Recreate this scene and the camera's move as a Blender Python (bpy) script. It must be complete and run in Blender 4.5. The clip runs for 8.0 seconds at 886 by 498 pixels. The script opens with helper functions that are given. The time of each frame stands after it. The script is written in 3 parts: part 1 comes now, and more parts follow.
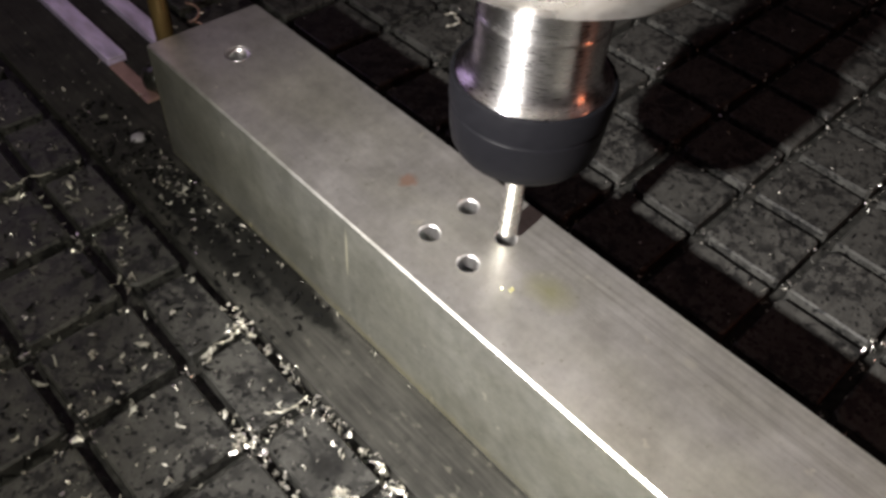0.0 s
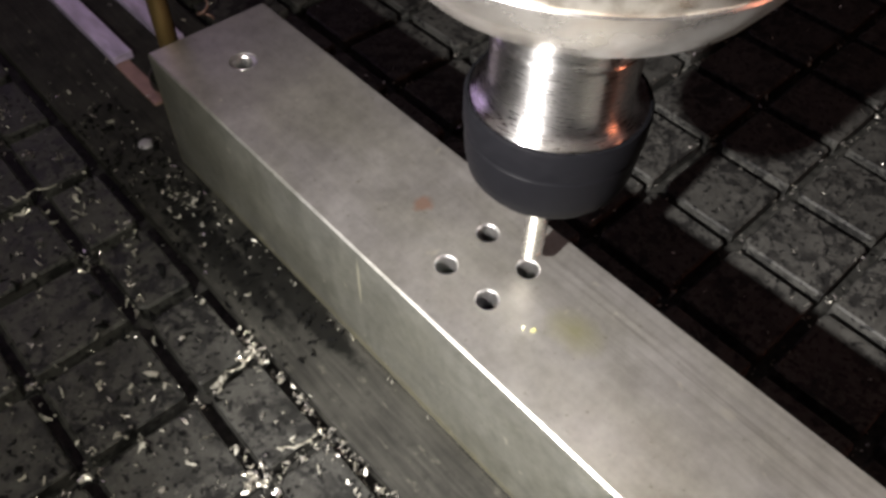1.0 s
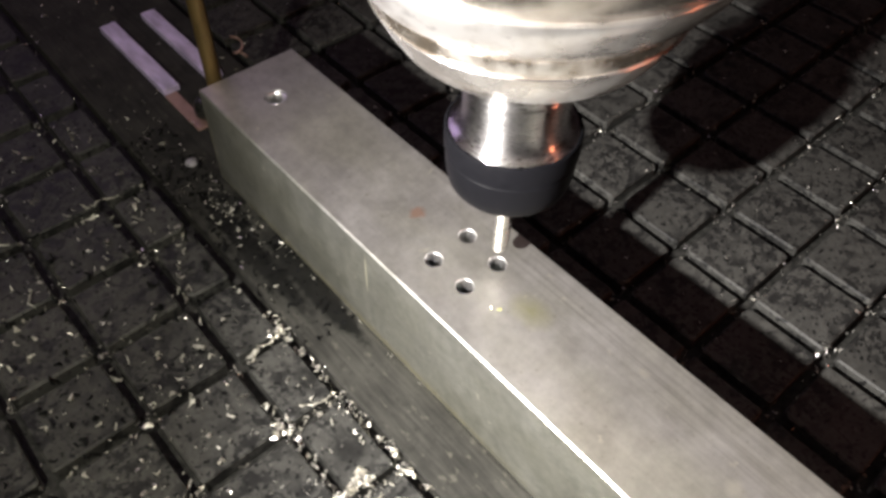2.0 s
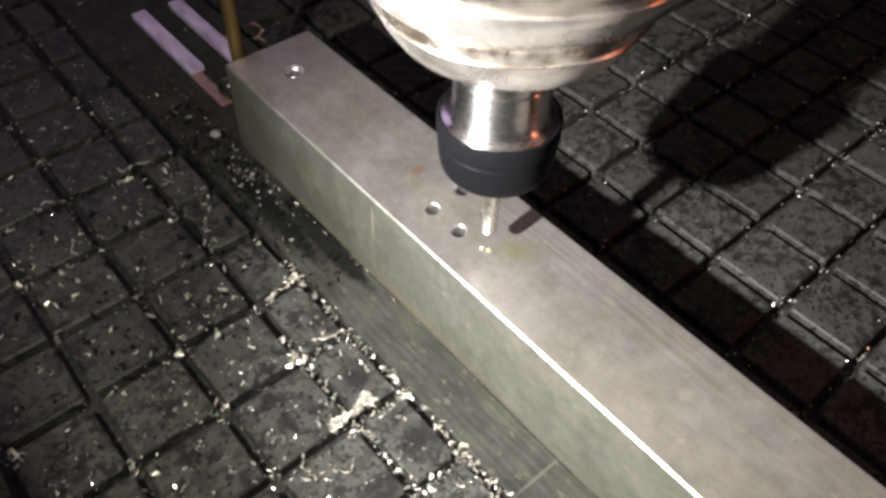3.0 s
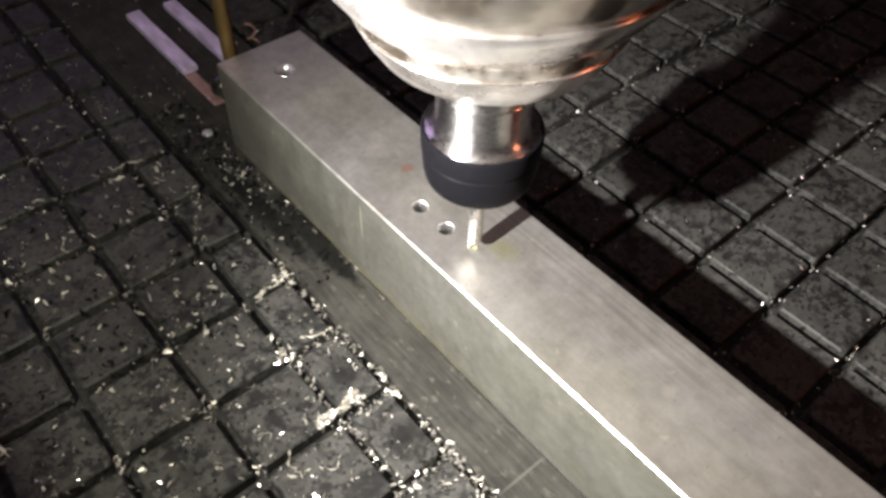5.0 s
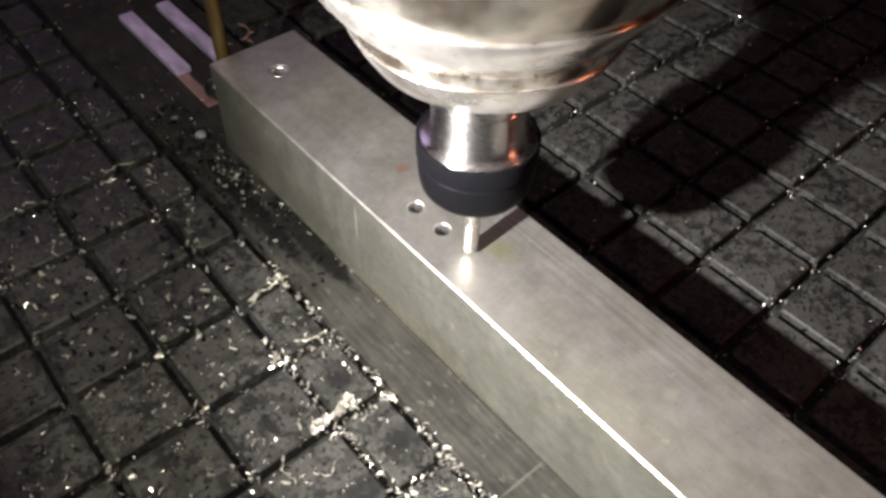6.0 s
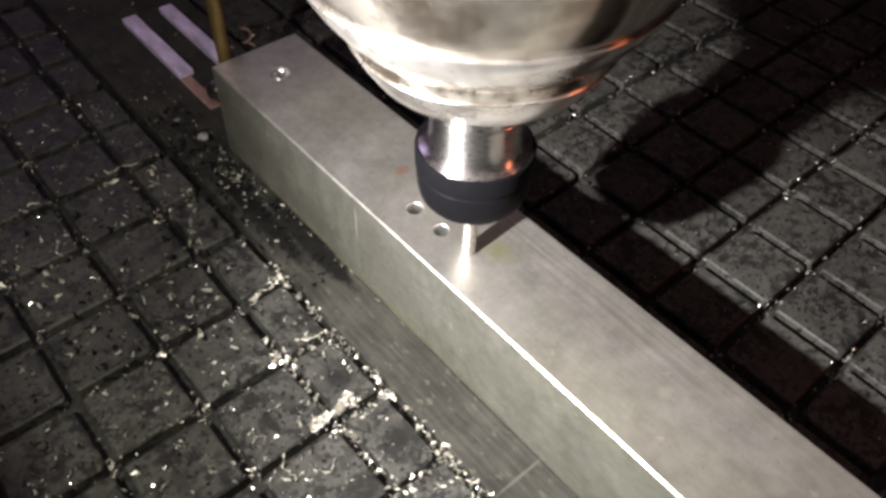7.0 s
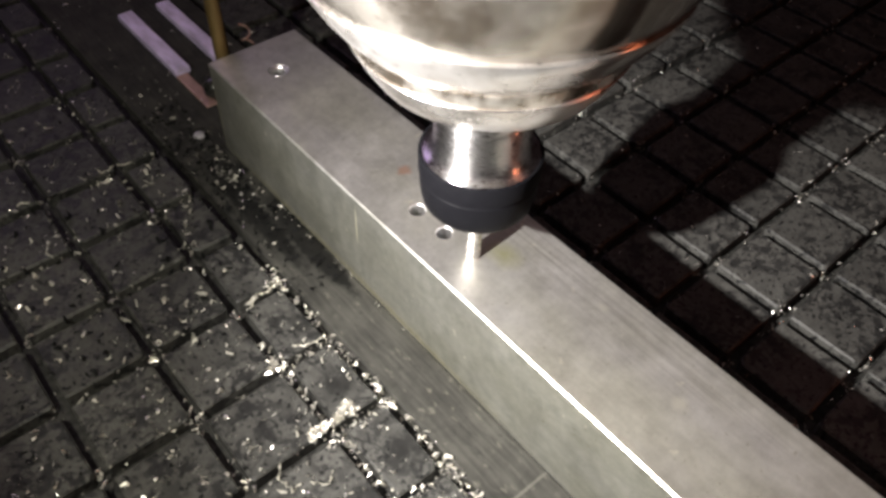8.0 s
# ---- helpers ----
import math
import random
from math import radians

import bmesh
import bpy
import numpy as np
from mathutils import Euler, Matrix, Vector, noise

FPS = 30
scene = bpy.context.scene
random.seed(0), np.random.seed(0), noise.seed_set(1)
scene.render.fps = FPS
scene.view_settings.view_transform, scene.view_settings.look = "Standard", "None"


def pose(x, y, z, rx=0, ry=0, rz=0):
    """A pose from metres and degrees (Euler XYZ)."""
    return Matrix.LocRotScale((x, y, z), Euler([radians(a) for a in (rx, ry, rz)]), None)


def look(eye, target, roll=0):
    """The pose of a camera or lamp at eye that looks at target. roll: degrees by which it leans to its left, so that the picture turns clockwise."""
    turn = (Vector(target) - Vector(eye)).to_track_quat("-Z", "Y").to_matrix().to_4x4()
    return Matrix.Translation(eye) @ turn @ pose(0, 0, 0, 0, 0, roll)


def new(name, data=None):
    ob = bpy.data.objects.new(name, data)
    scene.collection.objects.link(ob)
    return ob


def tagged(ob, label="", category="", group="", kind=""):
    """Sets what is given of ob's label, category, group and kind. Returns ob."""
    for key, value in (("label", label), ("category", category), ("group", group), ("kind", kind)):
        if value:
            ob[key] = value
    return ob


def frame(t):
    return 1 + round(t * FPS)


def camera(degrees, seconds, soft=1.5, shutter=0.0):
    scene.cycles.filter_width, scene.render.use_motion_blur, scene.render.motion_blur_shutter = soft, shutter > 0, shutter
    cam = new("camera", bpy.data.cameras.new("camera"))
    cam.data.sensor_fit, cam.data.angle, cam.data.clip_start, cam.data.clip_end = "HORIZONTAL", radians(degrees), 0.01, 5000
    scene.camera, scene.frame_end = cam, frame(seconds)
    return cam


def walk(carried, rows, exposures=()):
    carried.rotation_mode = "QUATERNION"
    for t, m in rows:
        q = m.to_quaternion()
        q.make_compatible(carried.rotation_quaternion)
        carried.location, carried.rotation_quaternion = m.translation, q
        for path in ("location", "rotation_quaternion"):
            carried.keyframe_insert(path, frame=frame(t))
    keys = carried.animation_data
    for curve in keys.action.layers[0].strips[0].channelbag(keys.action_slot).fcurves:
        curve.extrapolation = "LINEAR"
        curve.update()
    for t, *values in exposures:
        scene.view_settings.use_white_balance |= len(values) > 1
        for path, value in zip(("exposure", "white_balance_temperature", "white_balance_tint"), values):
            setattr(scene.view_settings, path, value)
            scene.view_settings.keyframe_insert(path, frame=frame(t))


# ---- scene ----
cam = camera(58.9, 8.0, soft=3.2)
PATH = [
    (0.0, (-0.1042, -0.1192, 0.2324), (0.4931, 0.4646, -0.7355), 4.9),
    (0.5, (-0.0867, -0.1004, 0.2293), (0.4506, 0.4618, -0.7640), 2.4),
    (1.0, (-0.0823, -0.1011, 0.2357), (0.4364, 0.4571, -0.7750), 2.0),
    (1.5, (-0.0926, -0.1147, 0.2599), (0.4363, 0.4656, -0.7700), 2.1),
    (2.0, (-0.1087, -0.1410, 0.2815), (0.4391, 0.4803, -0.7593), 1.8),
    (2.2, (-0.1188, -0.1535, 0.2842), (0.4433, 0.4836, -0.7547), 2.0),
    (3.3, (-0.1393, -0.1801, 0.2984), (0.4425, 0.4975, -0.7461), 2.2),
    (3.5, (-0.1405, -0.1809, 0.2950), (0.4459, 0.5026, -0.7407), 2.3),
    (4.0, (-0.1418, -0.1829, 0.2957), (0.4458, 0.5004, -0.7422), 2.3),
    (4.5, (-0.1365, -0.1856, 0.2930), (0.4471, 0.5012, -0.7409), 2.1),
    (4.7, (-0.1355, -0.1845, 0.2952), (0.4425, 0.4965, -0.7466), 2.1),
    (5.8, (-0.1314, -0.1834, 0.2911), (0.4457, 0.4972, -0.7444), 2.1),
    (6.0, (-0.1321, -0.1824, 0.2898), (0.4483, 0.4979, -0.7424), 2.1),
    (6.5, (-0.1328, -0.1834, 0.2913), (0.4477, 0.5002, -0.7412), 2.1),
    (7.0, (-0.1339, -0.1860, 0.2925), (0.4490, 0.5011, -0.7398), 2.1),
    (7.5, (-0.1311, -0.1861, 0.2916), (0.4486, 0.5027, -0.7390), 2.1),
    (8.0, (-0.1294, -0.1786, 0.2837), (0.4507, 0.5024, -0.7378), 2.4),
]
walk(cam, [(t, look(eye, Vector(eye) + Vector(way), roll)) for t, eye, way, roll in PATH],
     [(0.0, -0.35), (0.5, -0.08), (1.0, -0.40), (1.5, -0.05), (2.0, -0.02), (3.3, 0.15), (4.7, 0.18), (6.0, 0.02), (8.0, 0.05)])

# ---- light ----
world = bpy.data.worlds.new("dark_machine_interior")
world.use_nodes = True
scene.world = world
world.node_tree.nodes["Background"].inputs["Color"].default_value = (0.88, 0.66, 0.64, 1)
world.node_tree.nodes["Background"].inputs["Strength"].default_value = 0.18


def lamp(name, kind, energy, colour, m):
    data = bpy.data.lights.new(name, kind)
    data.energy, data.color = energy, colour
    ob = new(name, data)
    ob.matrix_world = m
    return ob


LAMP = (-0.217, -0.049, 0.237)
work_lamp = lamp("work_lamp_beam", "SPOT", 23.5, (1.0, 0.95, 0.935), look(LAMP, (0.27, -0.085, 0.0)))
work_lamp.data.spot_size, work_lamp.data.spot_blend, work_lamp.data.shadow_soft_size = radians(86), 1.0, 0.004
lamp_spill = lamp("work_lamp_spill", "SPOT", 2.7, (1.0, 0.965, 0.82), look(LAMP, (0.05, 0.02, 0.0)))
lamp_spill.data.spot_size, lamp_spill.data.spot_blend, lamp_spill.data.shadow_soft_size = radians(126), 0.7, 0.004
red_lamp = lamp("red_lamp", "AREA", 0.38, (1.0, 0.29, 0.15), look((0.36, -0.60, 0.36), (0.05, 0.0, 0.1)))
red_lamp.data.shape, red_lamp.data.size, red_lamp.data.size_y = "RECTANGLE", 0.03, 0.30
far_lamp = lamp("far_lamp", "AREA", 0.58, (0.80, 0.58, 1.0), look((-0.05, 0.82, 0.56), (0.02, 0.2, 0.0)))
far_lamp.data.shape, far_lamp.data.size, far_lamp.data.size_y = "RECTANGLE", 0.5, 0.3


# ---- materials ----
def material(name):
    mat = bpy.data.materials.new(name)
    mat.use_nodes = True
    nt = mat.node_tree
    return mat, nt, nt.nodes["Principled BSDF"]


def link(nt, a, b):
    nt.links.new(a, b)


def mapped(nt, scale=(1, 1, 1), object_space=False):
    """World or object position, stretched."""
    if object_space:
        src = nt.nodes.new("ShaderNodeTexCoord").outputs["Object"]
    else:
        src = nt.nodes.new("ShaderNodeNewGeometry").outputs["Position"]
    m = nt.nodes.new("ShaderNodeMapping")
    m.inputs["Scale"].default_value = scale
    link(nt, src, m.inputs["Vector"])
    return m.outputs["Vector"]


def noise_tex(nt, vec, scale, detail=3.0, rough=0.55):
    n = nt.nodes.new("ShaderNodeTexNoise")
    n.inputs["Scale"].default_value, n.inputs["Detail"].default_value, n.inputs["Roughness"].default_value = scale, detail, rough
    link(nt, vec, n.inputs["Vector"])
    return n.outputs["Fac"]


def ramp(nt, fac, stops):
    r = nt.nodes.new("ShaderNodeValToRGB")
    els = r.color_ramp.elements
    while len(els) < len(stops):
        els.new(0.5)
    for e, (p, c) in zip(els, stops):
        e.position = p
        e.color = (*c, 1) if isinstance(c, tuple) else (c, c, c, 1)
    link(nt, fac, r.inputs["Fac"])
    return r.outputs["Color"]


def mix(nt, fac, a, b, mode="MIX"):
    m = nt.nodes.new("ShaderNodeMix")
    m.data_type, m.blend_type = "RGBA", mode
    for sock, v in ((m.inputs[0], fac), (m.inputs[6], a), (m.inputs[7], b)):
        if isinstance(v, (int, float)):
            sock.default_value = v
        elif isinstance(v, tuple):
            sock.default_value = (*v, 1)
        else:
            link(nt, v, sock)
    return m.outputs[2]


def calc(nt, op, a, b=0.0):
    m = nt.nodes.new("ShaderNodeMath")
    m.operation = op
    m.use_clamp = True
    for sock, v in zip(m.inputs, (a, b)):
        if isinstance(v, (int, float)):
            sock.default_value = v
        else:
            link(nt, v, sock)
    return m.outputs[0]


def bump(nt, bsdf, height, strength, distance):
    b = nt.nodes.new("ShaderNodeBump")
    b.inputs["Strength"].default_value, b.inputs["Distance"].default_value = strength, distance
    link(nt, height, b.inputs["Height"])
    link(nt, b.outputs["Normal"], bsdf.inputs["Normal"])


def spot_mask(nt, centre, sizes, soft=0.4, wobble=0.35, scale=160):
    """An irregular patch round a place of the world."""
    pos = nt.nodes.new("ShaderNodeNewGeometry").outputs["Position"]
    m = nt.nodes.new("ShaderNodeMapping")
    m.vector_type = "TEXTURE"
    m.inputs["Location"].default_value, m.inputs["Scale"].default_value = centre, sizes
    link(nt, pos, m.inputs["Vector"])
    ln = nt.nodes.new("ShaderNodeVectorMath")
    ln.operation = "LENGTH"
    link(nt, m.outputs["Vector"], ln.inputs[0])
    n = noise_tex(nt, pos, scale, 4)
    d = nt.nodes.new("ShaderNodeMath")
    d.operation = "MULTIPLY_ADD"
    link(nt, n, d.inputs[0])
    d.inputs[1].default_value = wobble * 2
    link(nt, ln.outputs["Value"], d.inputs[2])
    mr = nt.nodes.new("ShaderNodeMapRange")
    mr.inputs["From Min"].default_value, mr.inputs["From Max"].default_value = 1 + wobble, 1 + wobble - soft
    link(nt, d.outputs[0], mr.inputs["Value"])
    return mr.outputs["Result"]


def pad_material():
    mat, nt, b = material("worn_black_phenolic")
    v = mapped(nt)
    big = noise_tex(nt, v, 55, 4)
    grain = noise_tex(nt, v, 1100, 3, 0.65)
    pits = noise_tex(nt, v, 430, 2, 0.5)
    dirt = noise_tex(nt, v, 150, 6, 0.72)
    base = ramp(nt, big, [(0.3, (0.034, 0.0338, 0.029)), (0.7, (0.062, 0.0610, 0.053))])
    base = mix(nt, 0.3, base, ramp(nt, grain, [(0.3, 0.018), (0.7, 0.095)]))
    base = mix(nt, ramp(nt, noise_tex(nt, v, 170, 4, 0.6), [(0.35, 0.30), (0.65, 0.0)]), base, (0.026, 0.025, 0.022))
    patch = ramp(nt, noise_tex(nt, v, 32, 3), [(0.40, 0.15), (0.55, 0.85)])
    base = mix(nt, calc(nt, "MULTIPLY", ramp(nt, dirt, [(0.48, 0.0), (0.53, 1.0)]), patch), base, (0.009, 0.009, 0.009))
    base = mix(nt, ramp(nt, pits, [(0.60, 0.0), (0.63, 0.95)]), base, (0.005, 0.005, 0.005))
    base = mix(nt, ramp(nt, noise_tex(nt, v, 260, 4, 0.6), [(0.64, 0.0), (0.71, 0.4)]), base, (0.16, 0.155, 0.14))
    crack = nt.nodes.new("ShaderNodeTexVoronoi")
    crack.feature = "DISTANCE_TO_EDGE"
    crack.inputs["Scale"].default_value = 34
    warp = nt.nodes.new("ShaderNodeVectorMath")
    warp.operation = "MULTIPLY_ADD"
    tint = nt.nodes.new("ShaderNodeTexNoise")
    tint.inputs["Scale"].default_value = 60
    link(nt, v, tint.inputs["Vector"])
    link(nt, tint.outputs["Color"], warp.inputs[0])
    warp.inputs[1].default_value = (0.014, 0.014, 0.0)
    link(nt, v, warp.inputs[2])
    link(nt, warp.outputs["Vector"], crack.inputs["Vector"])
    line = calc(nt, "MULTIPLY", ramp(nt, crack.outputs["Distance"], [(0.0, 1.0), (0.022, 0.0)]), ramp(nt, big, [(0.5, 0.0), (0.58, 0.9)]))
    base = mix(nt, line, base, (0.006, 0.006, 0.006))
    for centre, sizes in (((-0.037, -0.058, 0), (0.009, 0.012, 0.02)), ((-0.040, -0.016, 0), (0.009, 0.010, 0.02)), ((-0.034, 0.020, 0), (0.007, 0.008, 0.02)), ((-0.062, -0.065, 0), (0.012, 0.008, 0.02))):
        stain = calc(nt, "MULTIPLY", spot_mask(nt, centre, sizes, 0.5, 0.5, 150), ramp(nt, dirt, [(0.36, 0.35), (0.50, 0.9)]))
        base = mix(nt, stain, base, (0.008, 0.008, 0.0075))
    info = nt.nodes.new("ShaderNodeObjectInfo").outputs["Random"]
    base = mix(nt, 1.0, base, ramp(nt, info, [(0.0, 0.82), (1.0, 1.12)]), "MULTIPLY")
    link(nt, base, b.inputs["Base Color"])
    link(nt, ramp(nt, dirt, [(0.35, 0.62), (0.65, 0.38)]), b.inputs["Roughness"])
    b.inputs["Specular IOR Level"].default_value = 0.22
    bump(nt, b, mix(nt, 0.5, grain, pits), 0.5, 0.0004)
    return mat


def groove_material():
    mat, nt, b = material("oily_black_groove")
    v = mapped(nt)
    link(nt, ramp(nt, noise_tex(nt, v, 240, 4), [(0.35, (0.010, 0.010, 0.009)), (0.7, (0.040, 0.039, 0.035))]), b.inputs["Base Color"])
    b.inputs["Roughness"].default_value = 0.6
    b.inputs["Specular IOR Level"].default_value = 0.2
    return mat


def strip_material():
    mat, nt, b = material("scraped_grey_strip")
    v = mapped(nt)
    streak = noise_tex(nt, mapped(nt, (1, 0.07, 1)), 520, 4, 0.6)
    big = noise_tex(nt, v, 45, 4)
    base = ramp(nt, big, [(0.35, (0.016, 0.0158, 0.014)), (0.68, (0.042, 0.0412, 0.036))])
    base = mix(nt, 0.28, base, ramp(nt, streak, [(0.35, (0.010, 0.010, 0.009)), (0.62, (0.060, 0.058, 0.051))]))
    base = mix(nt, ramp(nt, noise_tex(nt, v, 210, 5, 0.75), [(0.56, 0.0), (0.66, 0.6)]), base, (0.014, 0.014, 0.012))
    base = mix(nt, ramp(nt, noise_tex(nt, mapped(nt, (1, 0.13, 1)), 330, 5, 0.7), [(0.58, 0.0), (0.66, 0.6)]), base, (0.014, 0.014, 0.013))
    base = mix(nt, ramp(nt, noise_tex(nt, mapped(nt, (1, 0.5, 1)), 260, 4, 0.6), [(0.60, 0.0), (0.68, 0.4)]), base, (0.11, 0.106, 0.085))
    for centre, sizes in (((-0.002, 0.070, 0), (0.0100, 0.030, 0.01)), ((-0.006, 0.050, 0), (0.0055, 0.034, 0.01)), ((-0.015, 0.09, 0), (0.006, 0.05, 0.01))):
        base = mix(nt, spot_mask(nt, centre, sizes, 0.3, 0.45, 260), base, (0.0045, 0.0045, 0.004))
    joint = spot_mask(nt, (-0.012, -0.101, 0), (0.016, 0.0009, 0.01), 0.5, 0.2, 200)
    base = mix(nt, calc(nt, "MULTIPLY", joint, 0.35), base, (0.12, 0.118, 0.10))
    grime = spot_mask(nt, (-0.012, 0.115, 0), (0.022, 0.085, 0.01), 0.5, 0.3, 90)
    blotch = ramp(nt, noise_tex(nt, mapped(nt, (1, 0.6, 1)), 120, 5, 0.7), [(0.42, 0.10), (0.56, 0.75)])
    base = mix(nt, calc(nt, "MULTIPLY", grime, blotch), base, (0.010, 0.010, 0.009))
    link(nt, base, b.inputs["Base Color"])
    b.inputs["Roughness"].default_value = 0.62
    b.inputs["Specular IOR Level"].default_value = 0.1
    bump(nt, b, streak, 0.4, 0.0003)
    return mat


def bar_material(name="milled_aluminium", shaded=False):
    mat, nt, b = material(name)
    v = mapped(nt)
    streak = noise_tex(nt, mapped(nt, (1, 0.014, 1)), 760, 4, 0.72)
    wide = noise_tex(nt, mapped(nt, (1, 0.06, 1)), 110, 3)
    stain = noise_tex(nt, v, 48, 5, 0.6)
    fine = noise_tex(nt, v, 420, 4, 0.6)
    base = ramp(nt, stain, [(0.32, (0.57, 0.555, 0.525)), (0.68, (0.73, 0.71, 0.68))])
    base = mix(nt, 0.17, base, ramp(nt, streak, [(0.32, 0.36), (0.68, 0.78)]))
    base = mix(nt, 0.12, base, ramp(nt, wide, [(0.35, 0.40), (0.65, 0.66)]))
    base = mix(nt, 0.3, base, ramp(nt, noise_tex(nt, v, 190, 5, 0.7), [(0.35, (0.36, 0.35, 0.31)), (0.65, (0.74, 0.72, 0.68))]))
    base = mix(nt, ramp(nt, fine, [(0.64, 0.0), (0.72, 0.55)]), base, (0.30, 0.28, 0.20))
    # side-face copy: shade painted in by darkening the base; scratch and residue added
    if shaded:
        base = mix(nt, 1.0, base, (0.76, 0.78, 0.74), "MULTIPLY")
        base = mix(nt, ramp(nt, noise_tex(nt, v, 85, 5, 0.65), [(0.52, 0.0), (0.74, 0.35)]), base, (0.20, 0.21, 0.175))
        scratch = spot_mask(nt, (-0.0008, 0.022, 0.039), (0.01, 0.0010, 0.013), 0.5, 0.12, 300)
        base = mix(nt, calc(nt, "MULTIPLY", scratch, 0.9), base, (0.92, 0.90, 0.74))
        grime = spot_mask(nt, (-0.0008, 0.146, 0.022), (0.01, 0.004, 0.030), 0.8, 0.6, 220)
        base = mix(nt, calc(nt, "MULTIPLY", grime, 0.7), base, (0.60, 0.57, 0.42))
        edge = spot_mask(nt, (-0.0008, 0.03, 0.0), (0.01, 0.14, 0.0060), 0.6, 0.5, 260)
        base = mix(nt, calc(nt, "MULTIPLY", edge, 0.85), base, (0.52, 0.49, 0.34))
    film = noise_tex(nt, mapped(nt, (1, 0.55, 1)), 26, 4, 0.6)
    base = mix(nt, ramp(nt, film, [(0.36, 0.15), (0.62, 0.85)]), base, mix(nt, 1.0, base, (0.92, 0.915, 0.83) if shaded else (0.94, 0.95, 0.84), "MULTIPLY"))
    drag = spot_mask(nt, (0.041, -0.085, 0.055), (0.016, 0.110, 0.02), 0.8, 0.3, 60)
    lines = ramp(nt, noise_tex(nt, mapped(nt, (1, 0.02, 1)), 420, 4, 0.7), [(0.46, 0.0), (0.58, 0.45)])
    base = mix(nt, calc(nt, "MULTIPLY", drag, lines), base, (0.31, 0.29, 0.26))
    base = mix(nt, ramp(nt, noise_tex(nt, v, 150, 3, 0.5), [(0.69, 0.0), (0.74, 0.5)]), base, (0.86, 0.83, 0.70))
    yellow = spot_mask(nt, (0.027, -0.040, 0.055), (0.0075, 0.011, 0.01), 0.9, 0.3)
    base = mix(nt, calc(nt, "MULTIPLY", yellow, 0.6), base, (0.50, 0.50, 0.20))
    rust = spot_mask(nt, (0.027, 0.023, 0.055), (0.0042, 0.0036, 0.01), 0.5, 0.5, 420)
    base = mix(nt, calc(nt, "MULTIPLY", rust, 0.6), base, (0.62, 0.32, 0.20))
    for c, s, k in (((0.027, -0.127, 0.055), (0.004, 0.004, 0.01), 0.5), ((0.006, 0.106, 0.055), (0.0009, 0.0009, 0.01), 0.9),
                    ((0.038, -0.083, 0.055), (0.002, 0.003, 0.01), 0.4)):
        base = mix(nt, calc(nt, "MULTIPLY", spot_mask(nt, c, s, 0.6, 0.3, 500), k), base, (0.80, 0.78, 0.66))
    link(nt, base, b.inputs["Base Color"])
    b.inputs["Metallic"].default_value = 0.92
    rough = mix(nt, 0.4, ramp(nt, stain, [(0.3, 0.36), (0.7, 0.46)]), ramp(nt, streak, [(0.3, 0.36), (0.7, 0.48)]))
    link(nt, rough, b.inputs["Roughness"])
    bump(nt, b, mix(nt, 0.5, streak, fine), 0.05, 0.0002)
    return mat


def simple(name, colour, metallic, rough, vary=0.25, scale=200, relief=0.15, dist=0.0002, object_space=False, stretch=(1, 1, 1), gloss=0.5):
    mat, nt, b = material(name)
    n = noise_tex(nt, mapped(nt, stretch, object_space), scale, 4)
    lo, hi = tuple(c * (1 - vary) for c in colour), tuple(min(1, c * (1 + vary)) for c in colour)
    link(nt, ramp(nt, n, [(0.3, lo), (0.7, hi)]), b.inputs["Base Color"])
    b.inputs["Metallic"].default_value = metallic
    link(nt, ramp(nt, n, [(0.3, max(0.05, rough * 0.8)), (0.7, min(1, rough * 1.25))]), b.inputs["Roughness"])
    b.inputs["Specular IOR Level"].default_value = gloss
    if relief:
        bump(nt, b, n, relief, dist)
    return mat


def bell_material(name, dark, light, r0, r1, scale=36):
    mat, nt, b = material(name)
    v = mapped(nt, (1, 1, 1), True)
    smear = noise_tex(nt, mapped(nt, (1, 1, 0.8), True), scale, 5, 0.62)
    fine = noise_tex(nt, v, 260, 4)
    base = ramp(nt, smear, [(0.42, dark), (0.62, light)])
    base = mix(nt, ramp(nt, fine, [(0.6, 0.0), (0.72, 0.4)]), base, tuple(c * 0.5 for c in dark))
    link(nt, base, b.inputs["Base Color"])
    b.inputs["Metallic"].default_value = 0.95
    link(nt, ramp(nt, smear, [(0.42, r0), (0.62, r1)]), b.inputs["Roughness"])
    bump(nt, b, fine, 0.03, 0.0002)
    return mat


def turned(mat, amount):
    """A lathe-turned finish: the highlight is drawn out across the turning marks."""
    nt = mat.node_tree
    b = nt.nodes["Principled BSDF"]
    tan = nt.nodes.new("ShaderNodeTangent")
    tan.direction_type, tan.axis = "RADIAL", "Z"
    link(nt, tan.outputs["Tangent"], b.inputs["Tangent"])
    b.inputs["Anisotropic"].default_value = amount
    b.inputs["Anisotropic Rotation"].default_value = 0.25
    return mat


# M_BELL: stained nickel, its colour also darkened for the dark surroundings it reflects
M_PAD, M_GROOVE, M_STRIP, M_BAR, M_BARSIDE, M_BELL = pad_material(), groove_material(), strip_material(), bar_material(), bar_material("shaded_aluminium_side", True), bell_material("shaded_stained_nickel", (0.30, 0.26, 0.21), (0.70, 0.66, 0.59), 0.15, 0.25)
# same nickel with the lit bar's reflection painted in as a paler colour
M_BAND = bell_material("glare_toned_nickel", (0.66, 0.62, 0.57), (0.95, 0.93, 0.90), 0.22, 0.33)
M_SMUDGE = bell_material("oil_smudged_nickel", (0.36, 0.30, 0.23), (0.84, 0.80, 0.73), 0.22, 0.36, 95)
